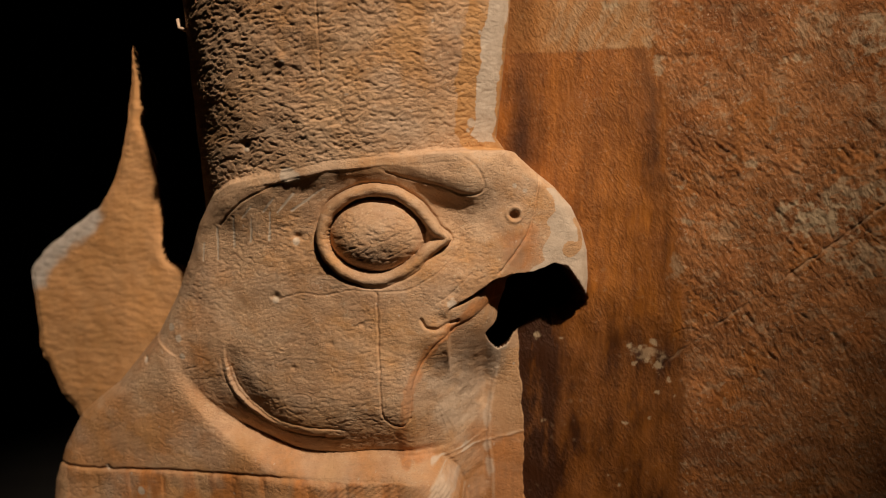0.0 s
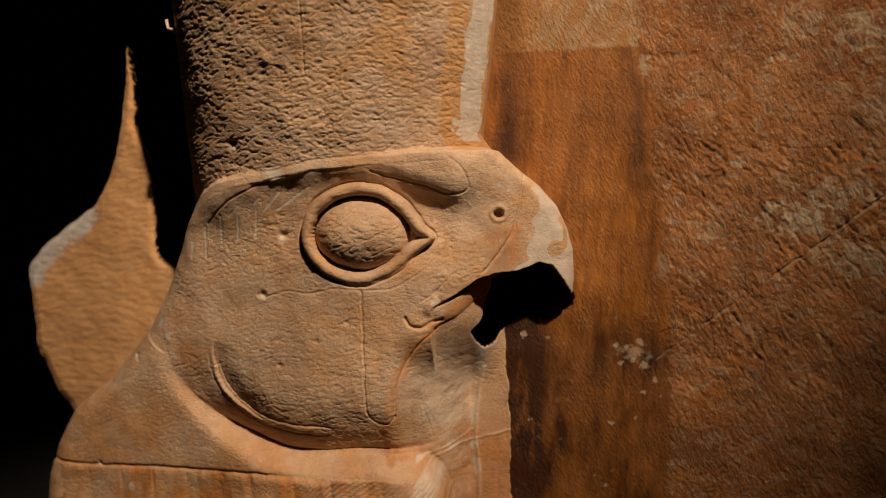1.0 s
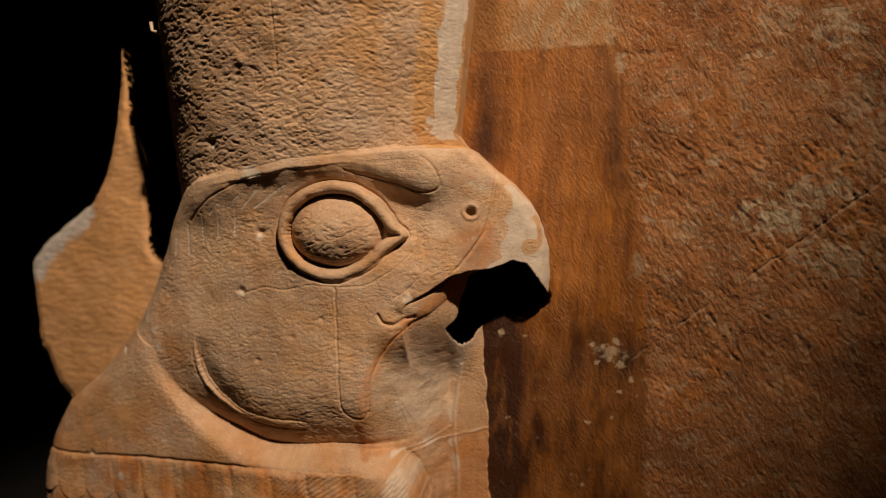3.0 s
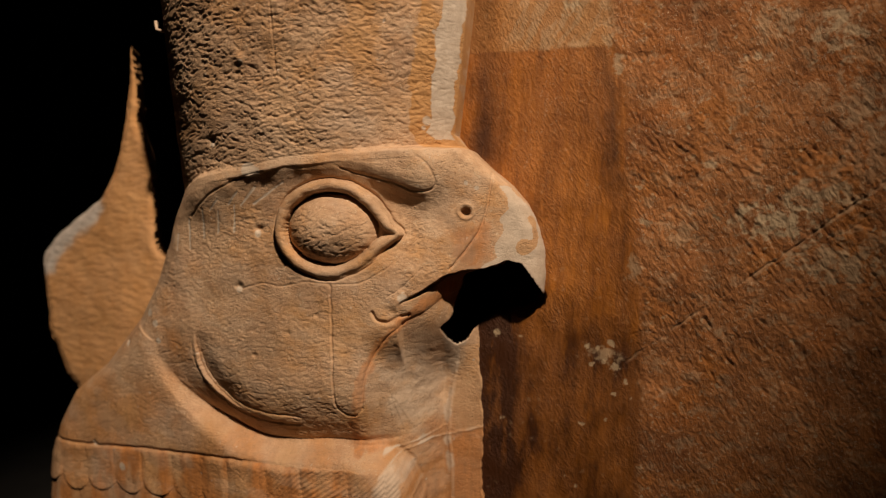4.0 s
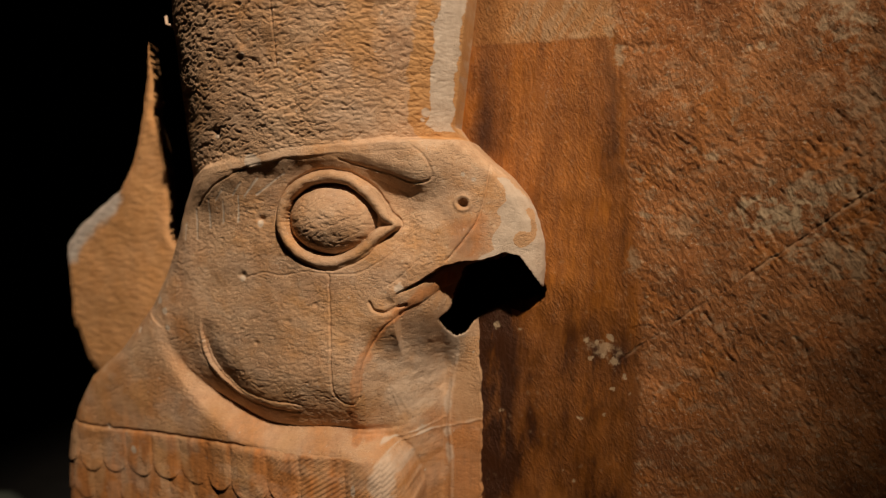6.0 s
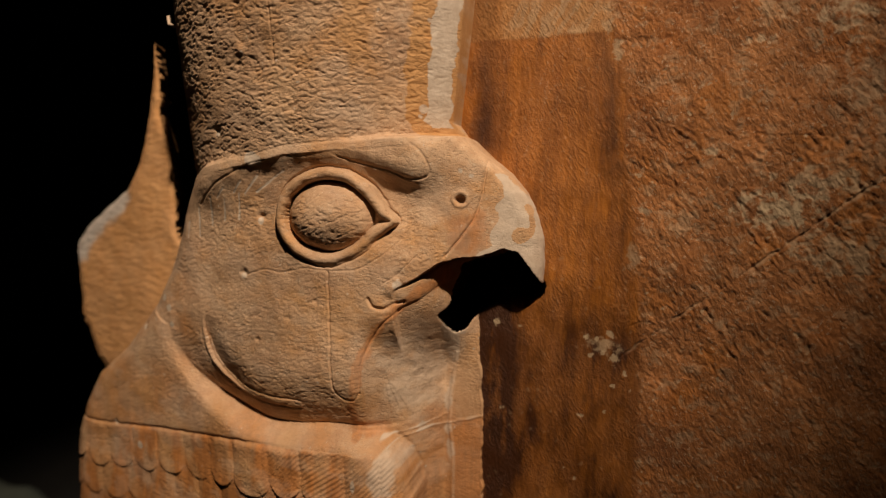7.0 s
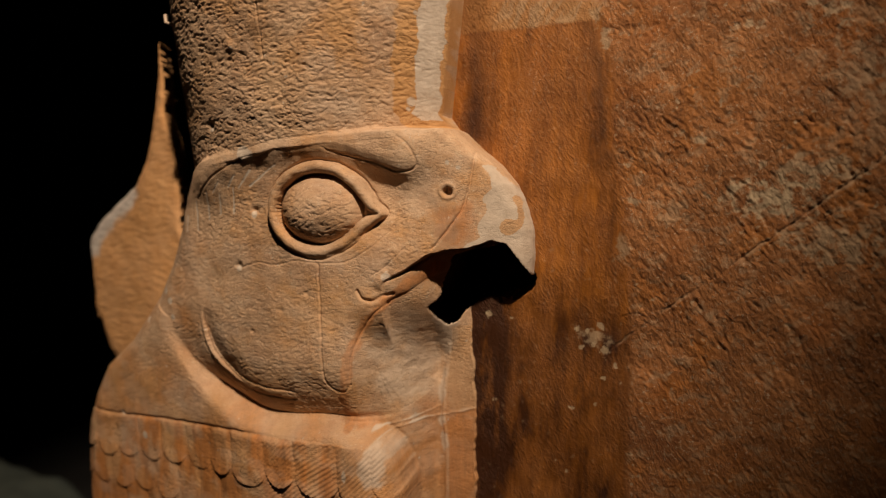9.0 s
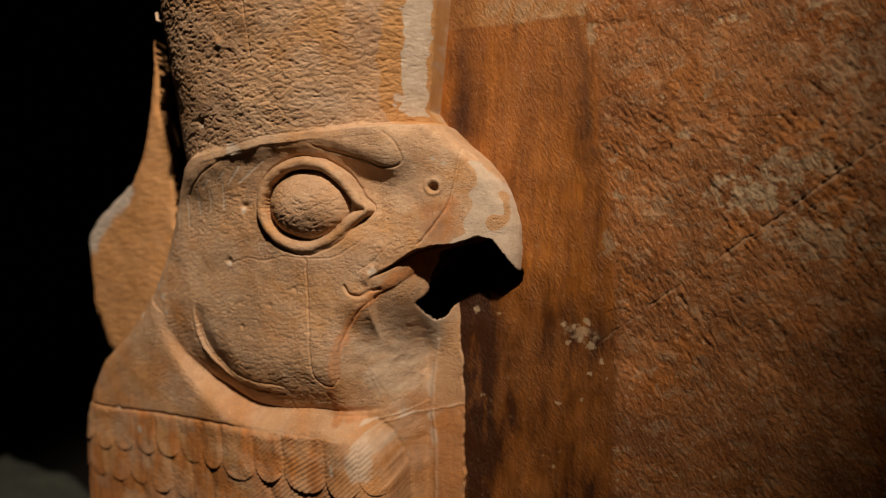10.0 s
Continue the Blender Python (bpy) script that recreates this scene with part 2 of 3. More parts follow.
# ---- the falcon ----
def falcon():
    step = 0.0011
    gx, gz = np.arange(-0.70, 0.215, step), np.arange(1.04, 1.93, step)
    x, z = np.meshgrid(gx, gz)
    wx = x + 0.0009 * layers(x * 60, z * 60, 5, 3)          # edges waver a little
    wz = z + 0.0009 * layers(x * 60, z * 60, 6, 3)
    left = np.interp(z, [1.04, 1.11, 1.16, 1.21, 1.266, 1.32, 1.40, 1.454, 1.514, 1.554, 1.594, 1.7],
                     [-0.622, -0.616, -0.610, -0.588, -0.552, -0.480, -0.408, -0.377, -0.352, -0.337, -0.315, -0.27])
    right = np.interp(z, [1.04, 1.38, 1.43, 1.455, 1.461, 1.485, 1.522, 1.551, 1.58, 1.605, 1.622, 1.64, 1.655, 1.67, 1.93],
                      [0.118, 0.107, 0.108, 0.16, 0.190, 0.192, 0.190, 0.181, 0.166, 0.143, 0.120, 0.098, 0.082, 0.068, 0.092])

    # crown: an upright drum that widens upwards
    crown = 0.962 - 0.167 * np.sqrt(np.clip(1 - ((x + 0.12) / 0.222) ** 2, 0, 1)) - 0.23 * (z - 1.66)
    crown = np.where(np.abs(x + 0.12) > 0.222, 1.1, crown)

    # face
    face = 0.803 + 0.36 * bend(-(x + 0.12), 0.03) + 0.36 * bend(x - 0.058, 0.02)
    drum = 0.996 - 0.19 * np.sqrt(np.clip(1 - ((x + 0.09) / 0.30) ** 2, 0.0, 1))
    face = face + (drum - face) * ramp(z, 1.50, 1.60) * (1 - ramp(x, -0.06, 0.04))
    s = np.clip((x - left) / 0.045, 0, 1)
    face = face + 0.05 * (1 - np.sqrt(1 - (1 - s) ** 2))
    s = np.clip((right - x) / 0.024, 0, 1)
    face = face + np.where(z > 1.45, 0.026 * (1 - np.sqrt(1 - (1 - s) ** 2)), 0)

    right = right + np.where(z < 1.44, 0.004 * layers(x * 0 + 3.3, z * 28, 9, 3), 0)

    # jaw and throat under the beak
    lip = np.interp(x, [0.0, 0.009, 0.037, 0.061, 0.085, 0.109, 0.127, 0.141, 0.159, 0.172, 0.192], [1.450, 1.457, 1.472, 1.489, 1.497, 1.498, 1.503, 1.509, 1.503, 1.486, 1.457])
    flat = PLANE - LEANING * x - 0.005
    jaw = 0.809 + 7.0 * np.clip(wx + 0.066, 0, 1) ** 2
    jaw = flat - bend(flat - jaw, 0.004)
    depth = lip - wz
    mandible = 0.8090 + 0.30 * bend(x - 0.022, 0.008) + 0.12 * np.clip(depth, 0, 0.06) + 1.2 * bend(x - 0.048, 0.006) - 0.0050 * dome(depth - 0.013, 0.016) * ramp(x, 0.0, 0.012)
    jaw = jaw + (mandible - jaw) * ramp(z, 1.33, 1.445)
    jaw = jaw + 0.004 * ramp(x, 0.006, 0.02) * (1 - ramp(depth, 0.001, 0.006))
    under = ramp(depth, -0.001, 0.0015) * ramp(x, 0.004, 0.010)
    low = 1 - ramp(z, 1.36, 1.43)
    under = np.maximum(under, low * ramp(x, -0.055, -0.02))
    y = face * (1 - under) + jaw * under

    # cheek: falls back towards the collar along the lower rim of the facial disc
    rim = spline([(-0.372, 1.45), (-0.364, 1.396), (-0.344, 1.34), (-0.29, 1.291), (-0.221, 1.262), (-0.167, 1.254), (-0.077, 1.263), (0.01, 1.268), (0.06, 1.30)])
    d, along, side = reach(x, z, rim)
    above = side > 0
    left_part = (1 - ramp(along, 0.76, 0.93)) * (0.03 + 0.97 * ramp(along, 0.16, 0.50))
    y = y + np.where(above, 0.036 * np.clip(1 - d / 0.10, 0, 1) ** 2 * left_part, 0.036 * np.clip(1 - d / 0.05, 0, 1) * left_part)
    y = y + np.where(above, 0.0012 * np.exp(-(d / 0.003) ** 2) * left_part, 0)

    # collar: a smooth roll, then feathers; it ends in a rounded knob
    ending = spline([(-0.26, 1.31), (-0.18, 1.264), (-0.12, 1.257), (-0.071, 1.256), (-0.028, 1.256), (-0.005, 1.250), (0.011, 1.236), (0.022, 1.214), (0.030, 1.185), (0.034, 1.163), (0.038, 1.03)])
    beyond, _, beside = reach(wx, wz, ending)
    beyond = np.where(beside > 0, beyond, -beyond)
    roll = (~above) & (z < 1.5)
    knob = 1 - ramp(beyond, -0.003, 0.004)
    lift = 0.017 * ramp(d, 0.0, 0.03) * np.clip(1 - 0.55 * ramp(-x, 0.2, 0.34), 0, 1)
    flow = ramp(along, 0.12, 0.45) * (1 - ramp(along, 0.82, 0.98))
    collar_y = 0.806 + 0.36 * bend(-(x + 0.13), 0.03) + 0.05 * (1 - np.sqrt(1 - (1 - np.clip((x - left) / 0.05, 0, 1)) ** 2)) + 0.012 * flow - lift * (0.3 + 0.7 * flow)
    collar_y = collar_y - 0.012 * ramp(x, -0.08, -0.02) * ramp(d, 0.0, 0.02) + 0.046 * (1 - np.sqrt(1 - 0.97 * (1 - np.clip(-beyond / 0.038, 0, 1)) ** 2)) * ramp(x, -0.07, 0.01)
    collar_y = collar_y + 0.022 * left_part * (1 - ramp(d, 0.0, 0.020))
    take = np.where(roll, knob, 0)
    y = y * (1 - take) + collar_y * take

    y = y + 0.0035 * np.exp(-((beyond - 0.004) / 0.0035) ** 2) * ramp(x, -0.02, 0.01) * (z < 1.27)
    # the collar's end is worn smooth into the throat
    wear_in = np.exp(-((x + 0.004) / 0.034) ** 2 - ((z - 1.262) / 0.014) ** 2)
    for _ in range(4):
        near = (np.roll(y, 1, 0) + np.roll(y, -1, 0) + np.roll(y, 1, 1) + np.roll(y, -1, 1)) / 4
        y = y + (near - y) * wear_in

    # band line above the feathers
    band = spline([(-0.62, 1.186), (-0.487, 1.197), (-0.398, 1.208), (-0.308, 1.217), (-0.219, 1.228), (-0.13, 1.233)])
    d2, along2, side2 = reach(wx, wz, band)
    strength = 1 - ramp(along2, 0.8, 1.0)
    y = y + 0.0028 * np.exp(-(d2 / 0.0022) ** 2) * strength
    below = (side2 < 0) & roll & (x < 0.03)
    # feathers: overlapping rounded tongues in rows
    feather = np.zeros(x.shape)
    ring = x + 0.10 * (z - 1.2)
    top = np.interp(x, [-0.62, -0.487, -0.308, -0.13, 0.02], [1.186, 1.197, 1.217, 1.233, 1.235])
    drop = top - z
    for row in range(5):
        u = (ring + 0.004) / 0.056 + 0.5 * (row % 2) + 0.25 * grain(x * 11, z * 0 + row * 3.7, 31)
        f = np.abs(u - np.floor(u) - 0.5) * 2
        tip = 0.066 + 0.056 * row + 0.010 * hashed(np.floor(u), np.floor(u) * 0 + row, 3)
        end = tip - 0.028 * (1 - np.sqrt(np.clip(1 - f * f * 0.92, 0, 1)))
        on = drop < end
        step_down = 0.0036 * row
        tongue = step_down - 0.0042 * np.clip(1 - f ** 4, 0, 1) - 0.0024 * ramp(drop, end - 0.03, end)
        barb = 0.0007 * np.sin((drop * 1.0 + np.where(u - np.floor(u) > 0.5, 1, -1) * f * 0.022) * 2 * np.pi / 0.0068) * ramp(x, -0.25, -0.1)
        if row == 0:
            feather, done = np.where(on, tongue + barb, 0.026), on
        else:
            feather = np.where(on & ~done, tongue + barb, feather)
            done = done | on
    ease = ramp(d2, 0.0, 0.01) * np.where(below, 1, 0) * (1 - ramp(beyond, -0.012, -0.002))
    wear = (0.20 + 0.26 * ramp(layers(x * 14, z * 14, 8, 3), -0.4, 0.4)) * (1 + 0.7 * ramp(x, -0.32, -0.12))
    y = y + feather * ease * wear

    # brow ridge
    top_line = [(-0.345, 1.555), (-0.303, 1.594), (-0.27, 1.61), (-0.224, 1.62), (-0.19, 1.624), (-0.141, 1.637), (-0.096, 1.641), (-0.032, 1.646), (0.03, 1.649), (0.06, 1.64)]
    low_line = [(0.062, 1.622), (0.05, 1.602), (0.033, 1.596), (0.002, 1.602), (-0.026, 1.612), (-0.068, 1.618), (-0.143, 1.614), (-0.191, 1.606), (-0.244, 1.589), (-0.294, 1.565), (-0.335, 1.53)]
    brow = spline(top_line + low_line, 5, True)
    db, _, _ = reach(wx, wz, brow, True)
    in_brow = inside(wx, wz, brow)
    signed = np.where(in_brow, -db, db)
    bt = np.interp(x, [-0.36, -0.303, -0.27, -0.224, -0.19, -0.141, -0.096, -0.032, 0.03, 0.09, 0.2], [1.53, 1.594, 1.61, 1.62, 1.624, 1.637, 1.641, 1.646, 1.65, 1.652, 1.64])
    up = ramp(wz - bt, -0.004, 0.004)
    base_face = y

    # eye: socket, ring and ball
    lid = spline([(-0.150, 1.546), (-0.139, 1.575), (-0.114, 1.594), (-0.083, 1.601), (-0.053, 1.595), (-0.028, 1.577), (-0.010, 1.554), (0.004, 1.541),
                  (-0.018, 1.528), (-0.041, 1.506), (-0.078, 1.491), (-0.113, 1.497), (-0.140, 1.517)], 5, True)
    dl, along_lid, _ = reach(wx, wz, lid, True)
    in_eye = inside(wx, wz, lid)
    hollow = np.interp(signed, [-0.012, -0.004, 0.004, 0.014, 0.024, 0.036, 0.050, 0.070, 0.10], [0, 0.08, 0.28, 0.68, 0.93, 1, 0.88, 0.45, 0]) * np.interp(x, [-0.36, -0.32, -0.22, -0.14, -0.03, 0.02, 0.05, 0.09], [0, 0.002, 0.0065, 0.0110, 0.0150, 0.0165, 0.0095, 0])
    y = base_face + hollow * (z < bt)
    soft = 0.014 * ramp(x, -0.01, 0.05)
    ridge = (0.0075 - 0.0030 * ramp(-x, 0.15, 0.26)) * (1 - ramp(signed, -0.018 - 0.3 * soft, 0.012 + soft))
    ridge = np.where(wz > bt - 0.014, np.maximum(ridge, (0.0075 - 0.0030 * ramp(-x, 0.15, 0.26)) * ramp(x, -0.4, -0.3) * (1 - ramp(x, 0.02, 0.07)) * ramp(wz, bt - 0.02, bt - 0.012)), ridge)
    y = y - ridge
    y = y * (1 - up) + crown * up
    ball = np.hypot((wx + 0.0815) / 0.0600, (wz - 1.545) / 0.0455)
    turn_in = 0.12 * bend(-(x + 0.10), 0.02)
    globe = 0.823 + turn_in - 0.037 * np.clip(1 - ball ** 2.2, 0, 1) ** 0.62
    globe = globe + (0.811 - globe) * ramp(x, -0.026, -0.016)
    y = np.where(in_eye, globe, y)
    tube = 0.0080 - 0.0028 * np.exp(-((x - 0.004) / 0.012) ** 2)
    hoop = 0.8100 + 0.16 * bend(-(x + 0.10), 0.02) + 0.08 * bend(x + 0.02, 0.01) - 0.0105 * dome(dl, tube)
    y = np.where(dl < tube, np.minimum(y, hoop), y)
    y = y + 0.0026 * np.exp(-((dl - tube - 0.0014) / 0.0012) ** 2) * ~in_eye

    # cut lines and small raised lines
    def groove(points, width, depth, fade=0.0):
        nonlocal y
        dd, al, _ = reach(wx, wz, spline(points, 5))
        y = y + depth * np.exp(-(dd / width) ** 2) * (1 - fade * ramp(al, 0.7, 1.0))

    groove([(-0.081, 1.475), (-0.079, 1.402), (-0.077, 1.335), (-0.071, 1.312), (-0.051, 1.303), (-0.041, 1.314)], 0.0011, 0.0022)
    groove([(-0.041, 1.314), (-0.038, 1.353), (-0.029, 1.378), (-0.010, 1.409), (0.012, 1.428), (0.018, 1.439)], 0.0012, 0.0020)
    groove([(-0.026, 1.443), (-0.020, 1.433), (-0.008, 1.430), (0.007, 1.437), (0.018, 1.440)], 0.0020, 0.0036)
    groove([(-0.168, 1.617), (-0.204, 1.608), (-0.253, 1.586), (-0.289, 1.556)], 0.0011, 0.0014)
    groove([(-0.12, 1.478), (-0.05, 1.478), (-0.02, 1.492), (0.01, 1.515), (0.035, 1.545)], 0.0009, 0.0010)
    groove([(0.035, 1.50), (0.01, 1.475), (-0.008, 1.462)], 0.0009, 0.0012)
    groove([(0.119, 1.618), (0.115, 1.583), (0.106, 1.551), (0.091, 1.526), (0.069, 1.499)], 0.0013, 0.0030)
    groove([(-0.142, 1.93), (-0.141, 1.80), (-0.1415, 1.735)], 0.0010, 0.0012)
    groove([(-0.21, 1.462), (-0.18, 1.472), (-0.15, 1.470), (-0.13, 1.474)], 0.0010, 0.0012)
    groove([(-0.002, 1.244), (0.037, 1.251), (0.061, 1.251), (0.106, 1.266), (0.12, 1.271)], 0.0016, -0.0010)
    groove([(-0.014, 1.251), (0.022, 1.255), (0.061, 1.264)], 0.0014, -0.0008)
    groove([(-0.069, 1.623), (-0.040, 1.614), (-0.004, 1.606), (0.022, 1.596), (0.043, 1.596), (0.050, 1.607), (0.041, 1.628), (0.027, 1.638)], 0.0012, 0.0016, 0.5)
    groove([(0.074, 1.355), (0.072, 1.345), (0.066, 1.30), (0.064, 1.25), (0.069, 1.21), (0.070, 1.10)], 0.0024, -0.0014)
    # arc on the cheek: a flat raised band with a cut below it
    da, al, sd = reach(wx, wz, spline([(-0.29, 1.40), (-0.282, 1.346), (-0.245, 1.307), (-0.203, 1.291), (-0.126, 1.289)]))
    rise = ramp(al, 0.0, 0.35) * (al < 0.999)
    y = y - 0.0016 * dome(da, 0.0060) * rise
    y = y + 0.0013 * np.exp(-((da - 0.0072) / 0.0014) ** 2) * rise * (sd < 0)
    y = y + 0.0014 * np.exp(-((da - 0.0066) / 0.0012) ** 2) * rise * (sd > 0)
    y = y + 0.0075 * np.exp(-((da - 0.004) / 0.022) ** 2) * (sd > 0) * (1 - ramp(al, 0.3, 0.8)) * ramp(al, 0.0, 0.2)
    # feather strokes behind the eye
    strokes_at = np.full(x.shape, 9.0)
    for a, b in (((-0.145, 1.605), (-0.188, 1.575)), ((-0.184, 1.597), (-0.207, 1.573)), ((-0.21, 1.591), (-0.226, 1.574)), ((-0.242, 1.58), (-0.256, 1.565)),
                 ((-0.217, 1.573), (-0.22, 1.538)), ((-0.243, 1.565), (-0.247, 1.535)), ((-0.268, 1.567), (-0.271, 1.527)), ((-0.295, 1.552), (-0.296, 1.511)),
                 ((-0.316, 1.531), (-0.318, 1.508))):
        groove([a, b], 0.0013, 0.0005)
        strokes_at = np.minimum(strokes_at, reach(wx, wz, np.array([a, b]))[0])
    # nostril, mouth corner
    dn = np.hypot(wx - 0.088, wz - 1.571)
    y = y + 0.010 * (1 - ramp(dn, 0.0042, 0.0062)) - 0.0016 * np.exp(-((dn - 0.0095) / 0.0022) ** 2)
    dm = np.hypot(wx - 0.002, wz - 1.441)
    y = y + 0.0022 * np.exp(-(dm / 0.010) ** 2)
    dm = np.hypot(wx - 0.002, wz - 1.455)
    y = y - 0.0032 * np.exp(-(dm / 0.0085) ** 2)

    # hollow under the beak, its outline widened to take in the beak's shadow
    dh, _, _ = reach(wx, wz, SHADOW_HOLE, True)
    y = y + np.where(inside(wx, wz, SHADOW_HOLE) & (wz < lip + 0.002), np.minimum(dh * 6, 0.02), 0)

    calm = 1 - 0.75 * (1 - ramp(np.abs(signed - 0.012), 0.012, 0.04)) * (z < bt) * ~in_eye
    # pits and chips
    for px, pz, r, depth in ((-0.242, 1.657, 0.0055, 0.005), (-0.213, 1.466, 0.005, 0.004), (-0.182, 1.543, 0.006, 0.005), (-0.187, 1.750, 0.0075, -0.0034),
                             (-0.487, 1.200, 0.004, 0.003), (-0.417, 1.366, 0.004, 0.003), (0.012, 1.475, 0.006, 0.002), (-0.10, 1.435, 0.004, 0.002),
                             (-0.28, 1.215, 0.004, 0.002), (-0.19, 1.375, 0.004, 0.002), (-0.14, 1.41, 0.005, 0.002)):
        dd = np.hypot(wx - px, (wz - pz) * 1.3)
        y = y + depth * np.exp(-(dd / r) ** 2)

    # tool marks and weathering
    tx, tz = turned(x, z, -9)
    tx = tx + 0.004 * layers(x * 25, z * 25, 10, 2)
    dents = 0.35 - plates(tx * 92, tz * 250, 11)
    rough = layers(x * 170, z * 210, 12, 2, 0.6)
    pits = np.clip(layers(x * 110, z * 190, 15, 2) - 0.50, 0, 0.5)
    worn = ramp(layers(x * 8, z * 8, 13, 3), -0.5, 0.4)
    coarse = np.where(z > bt, 1.0, np.where(in_eye, 1.0, 0.75)) * (1 - 0.6 * ramp(x, right - 0.036, right - 0.030) * (z > bt))
    smooth = np.where(under > 0.5, 0.35, 1.0) * np.where(roll, 0.55, 1) * (1 - 0.7 * ramp(x, 0.05, 0.09) * (z > 1.46)) * (1 - 0.5 * (1 - ramp(dl, 0.006, 0.012)) * 1)
    smooth = smooth * (1 - 0.55 * (1 - ramp(signed, -0.004, 0.004)) * (x < 0.05))
    y = y + ((0.0003 + 0.0002 * (z > bt)) * dents + 0.0004 * rough + 0.0014 * pits) * coarse * smooth * calm * (0.65 + 0.4 * worn)
    tooled = np.zeros(x.shape)
    chisel(tooled, x, z, 24000, 8, 22, 0.0055, 0.0018, 0.0010, 18, coarse * smooth * calm * np.where(z > bt, 1.25, np.where(in_eye, 1.1, 0.35 + 0.55 * worn)))
    y = y + np.minimum(tooled, 0.0012)
    y = y + 0.0022 * layers(x * 14, z * 14, 14, 3) * np.where(roll, 0.6, 1)

    # outside its outline the stone falls away
    y = y + 5 * np.clip(left - 0.0 - x, 0, 1) * (z < bt) + 9 * np.clip(np.where(z > bt, x, wx) - right, 0, 1)
    keep = (y < 0.985) & ~(inside(wx, wz, SHADOW_HOLE) & (wz < lip + 0.001) & (dh > 0.0012)) & ~((z > bt) & (y > 0.955))
    y = np.minimum(y, 1.0)

    # paint left on it
    n1, n2 = layers(x * 40, z * 40, 21, 4), layers(x * 12, z * 12, 22, 4)
    strip_x = right - 0.017 + 0.0022 * layers(x * 50, z * 90, 23, 3) + 0.004 * layers(x * 0, z * 20, 24, 2)
    grey = ramp(0.0135 - np.abs(x - strip_x), -0.0006, 0.0006) * (wz > bt + 0.012)
    ochre = ramp(0.030 - np.abs(x - strip_x + 0.008) + 0.004 * n1, 0, 0.002) * (z > bt) * (1 - grey)
    ochre = np.maximum(ochre, 0.62 * ramp(0.020 - np.abs(x + 0.038 + 0.06 * (z - 1.8)) + 0.010 * n1, 0, 0.008) * ramp(z + 0.012 * n1, 1.715, 1.735))
    ochre = np.maximum(ochre, 0.22 * ramp(n2, 0.0, 0.5) * (z > bt))
    patch = inside(wx + 0.0025 * n1, wz + 0.0025 * n1, spline([(0.127, 1.602), (0.139, 1.593), (0.142, 1.576), (0.129, 1.562), (0.134, 1.547), (0.125, 1.529), (0.128, 1.513), (0.110, 1.504), (0.108, 1.490), (0.128, 1.495),
                                                              (0.143, 1.50), (0.171, 1.48), (0.196, 1.460), (0.198, 1.504), (0.190, 1.541), (0.168, 1.577), (0.145, 1.600)], 4, True))
    island = inside(wx + 0.0015 * n1, wz + 0.0015 * n1, spline([(0.151, 1.526), (0.157, 1.537), (0.172, 1.536), (0.173, 1.547), (0.165, 1.562), (0.171, 1.565), (0.180, 1.543), (0.178, 1.528), (0.166, 1.517), (0.157, 1.516)], 4, True))
    grey = np.maximum(grey, 0.85 * patch * ~island)
    ochre = np.where(island, 0.5, ochre)
    grey = np.maximum(grey, 0.9 * ramp(0.0018 - strokes_at + 0.0006 * n1, 0, 0.0010))
    for px, pz, r in ((-0.188, 1.619, 0.011), (-0.180, 1.616, 0.008), (-0.214, 1.461, 0.0055), (-0.184, 1.537, 0.0055), (-0.241, 1.651, 0.0045), (-0.417, 1.364, 0.005), (-0.488, 1.199, 0.0045),
                      (-0.36, 1.40, 0.004), (-0.372, 1.415, 0.005), (-0.355, 1.375, 0.004), (-0.43, 1.175, 0.006), (-0.186, 1.747, 0.004), (0.012, 1.462, 0.006), (0.10, 1.60, 0.003), (0.088, 1.606, 0.0025), (0.036, 1.684, 0.006), (0.045, 1.79, 0.004), (0.031, 1.675, 0.003)):
        grey = np.maximum(grey, 0.9 * ramp(r - np.hypot(wx - px, wz - pz) + 0.0022 * n1, -0.0008, 0.0012))
    line = reach(wx, wz, spline([(-0.002, 1.245), (0.037, 1.252), (0.061, 1.252), (0.106, 1.267), (0.12, 1.272)]))[0]
    line = np.minimum(line, reach(wx, wz, spline([(-0.014, 1.252), (0.022, 1.256), (0.061, 1.265)]))[0])
    grey = np.maximum(grey, 0.85 * ramp(0.0018 - line + 0.003 * n1, 0, 0.002))
    grey = np.maximum(grey, 0.70 * ramp(np.exp(-((x - 0.004) / 0.026) ** 2 - ((z - 1.215) / 0.04) ** 2) + 0.35 * n1, 0.40, 0.8) * roll)
    grey = np.maximum(grey, 0.8 * ramp(0.004 - np.hypot((wx + 0.042), (wz - 1.200) * 0.28) + 0.003 * n1, 0, 0.002))
    seam = np.interp(z, [1.10, 1.21, 1.25, 1.30, 1.345, 1.375], [0.070, 0.069, 0.064, 0.066, 0.072, 0.075])
    grey = np.maximum(grey, 0.65 * ramp(0.006 + 0.012 * ramp(z, 1.32, 1.39) - np.abs(x - seam + 0.003) + 0.006 * n1, 0, 0.006) * (z < 1.42) * (z > 1.19))
    grey = np.maximum(grey, 0.18 * ramp(layers(x * 10, z * 16, 25, 4), 0.15, 0.6))
    runs = reach(wx, wz, spline([(-0.046, 1.253), (-0.053, 1.271), (-0.055, 1.29), (-0.050, 1.31), (-0.042, 1.353), (-0.033, 1.375), (-0.020, 1.397), (0.006, 1.424), (0.035, 1.450), (0.07, 1.475)]))[0]
    stain = 0.60 * ramp(0.0095 - runs + 0.005 * n1, 0, 0.006)
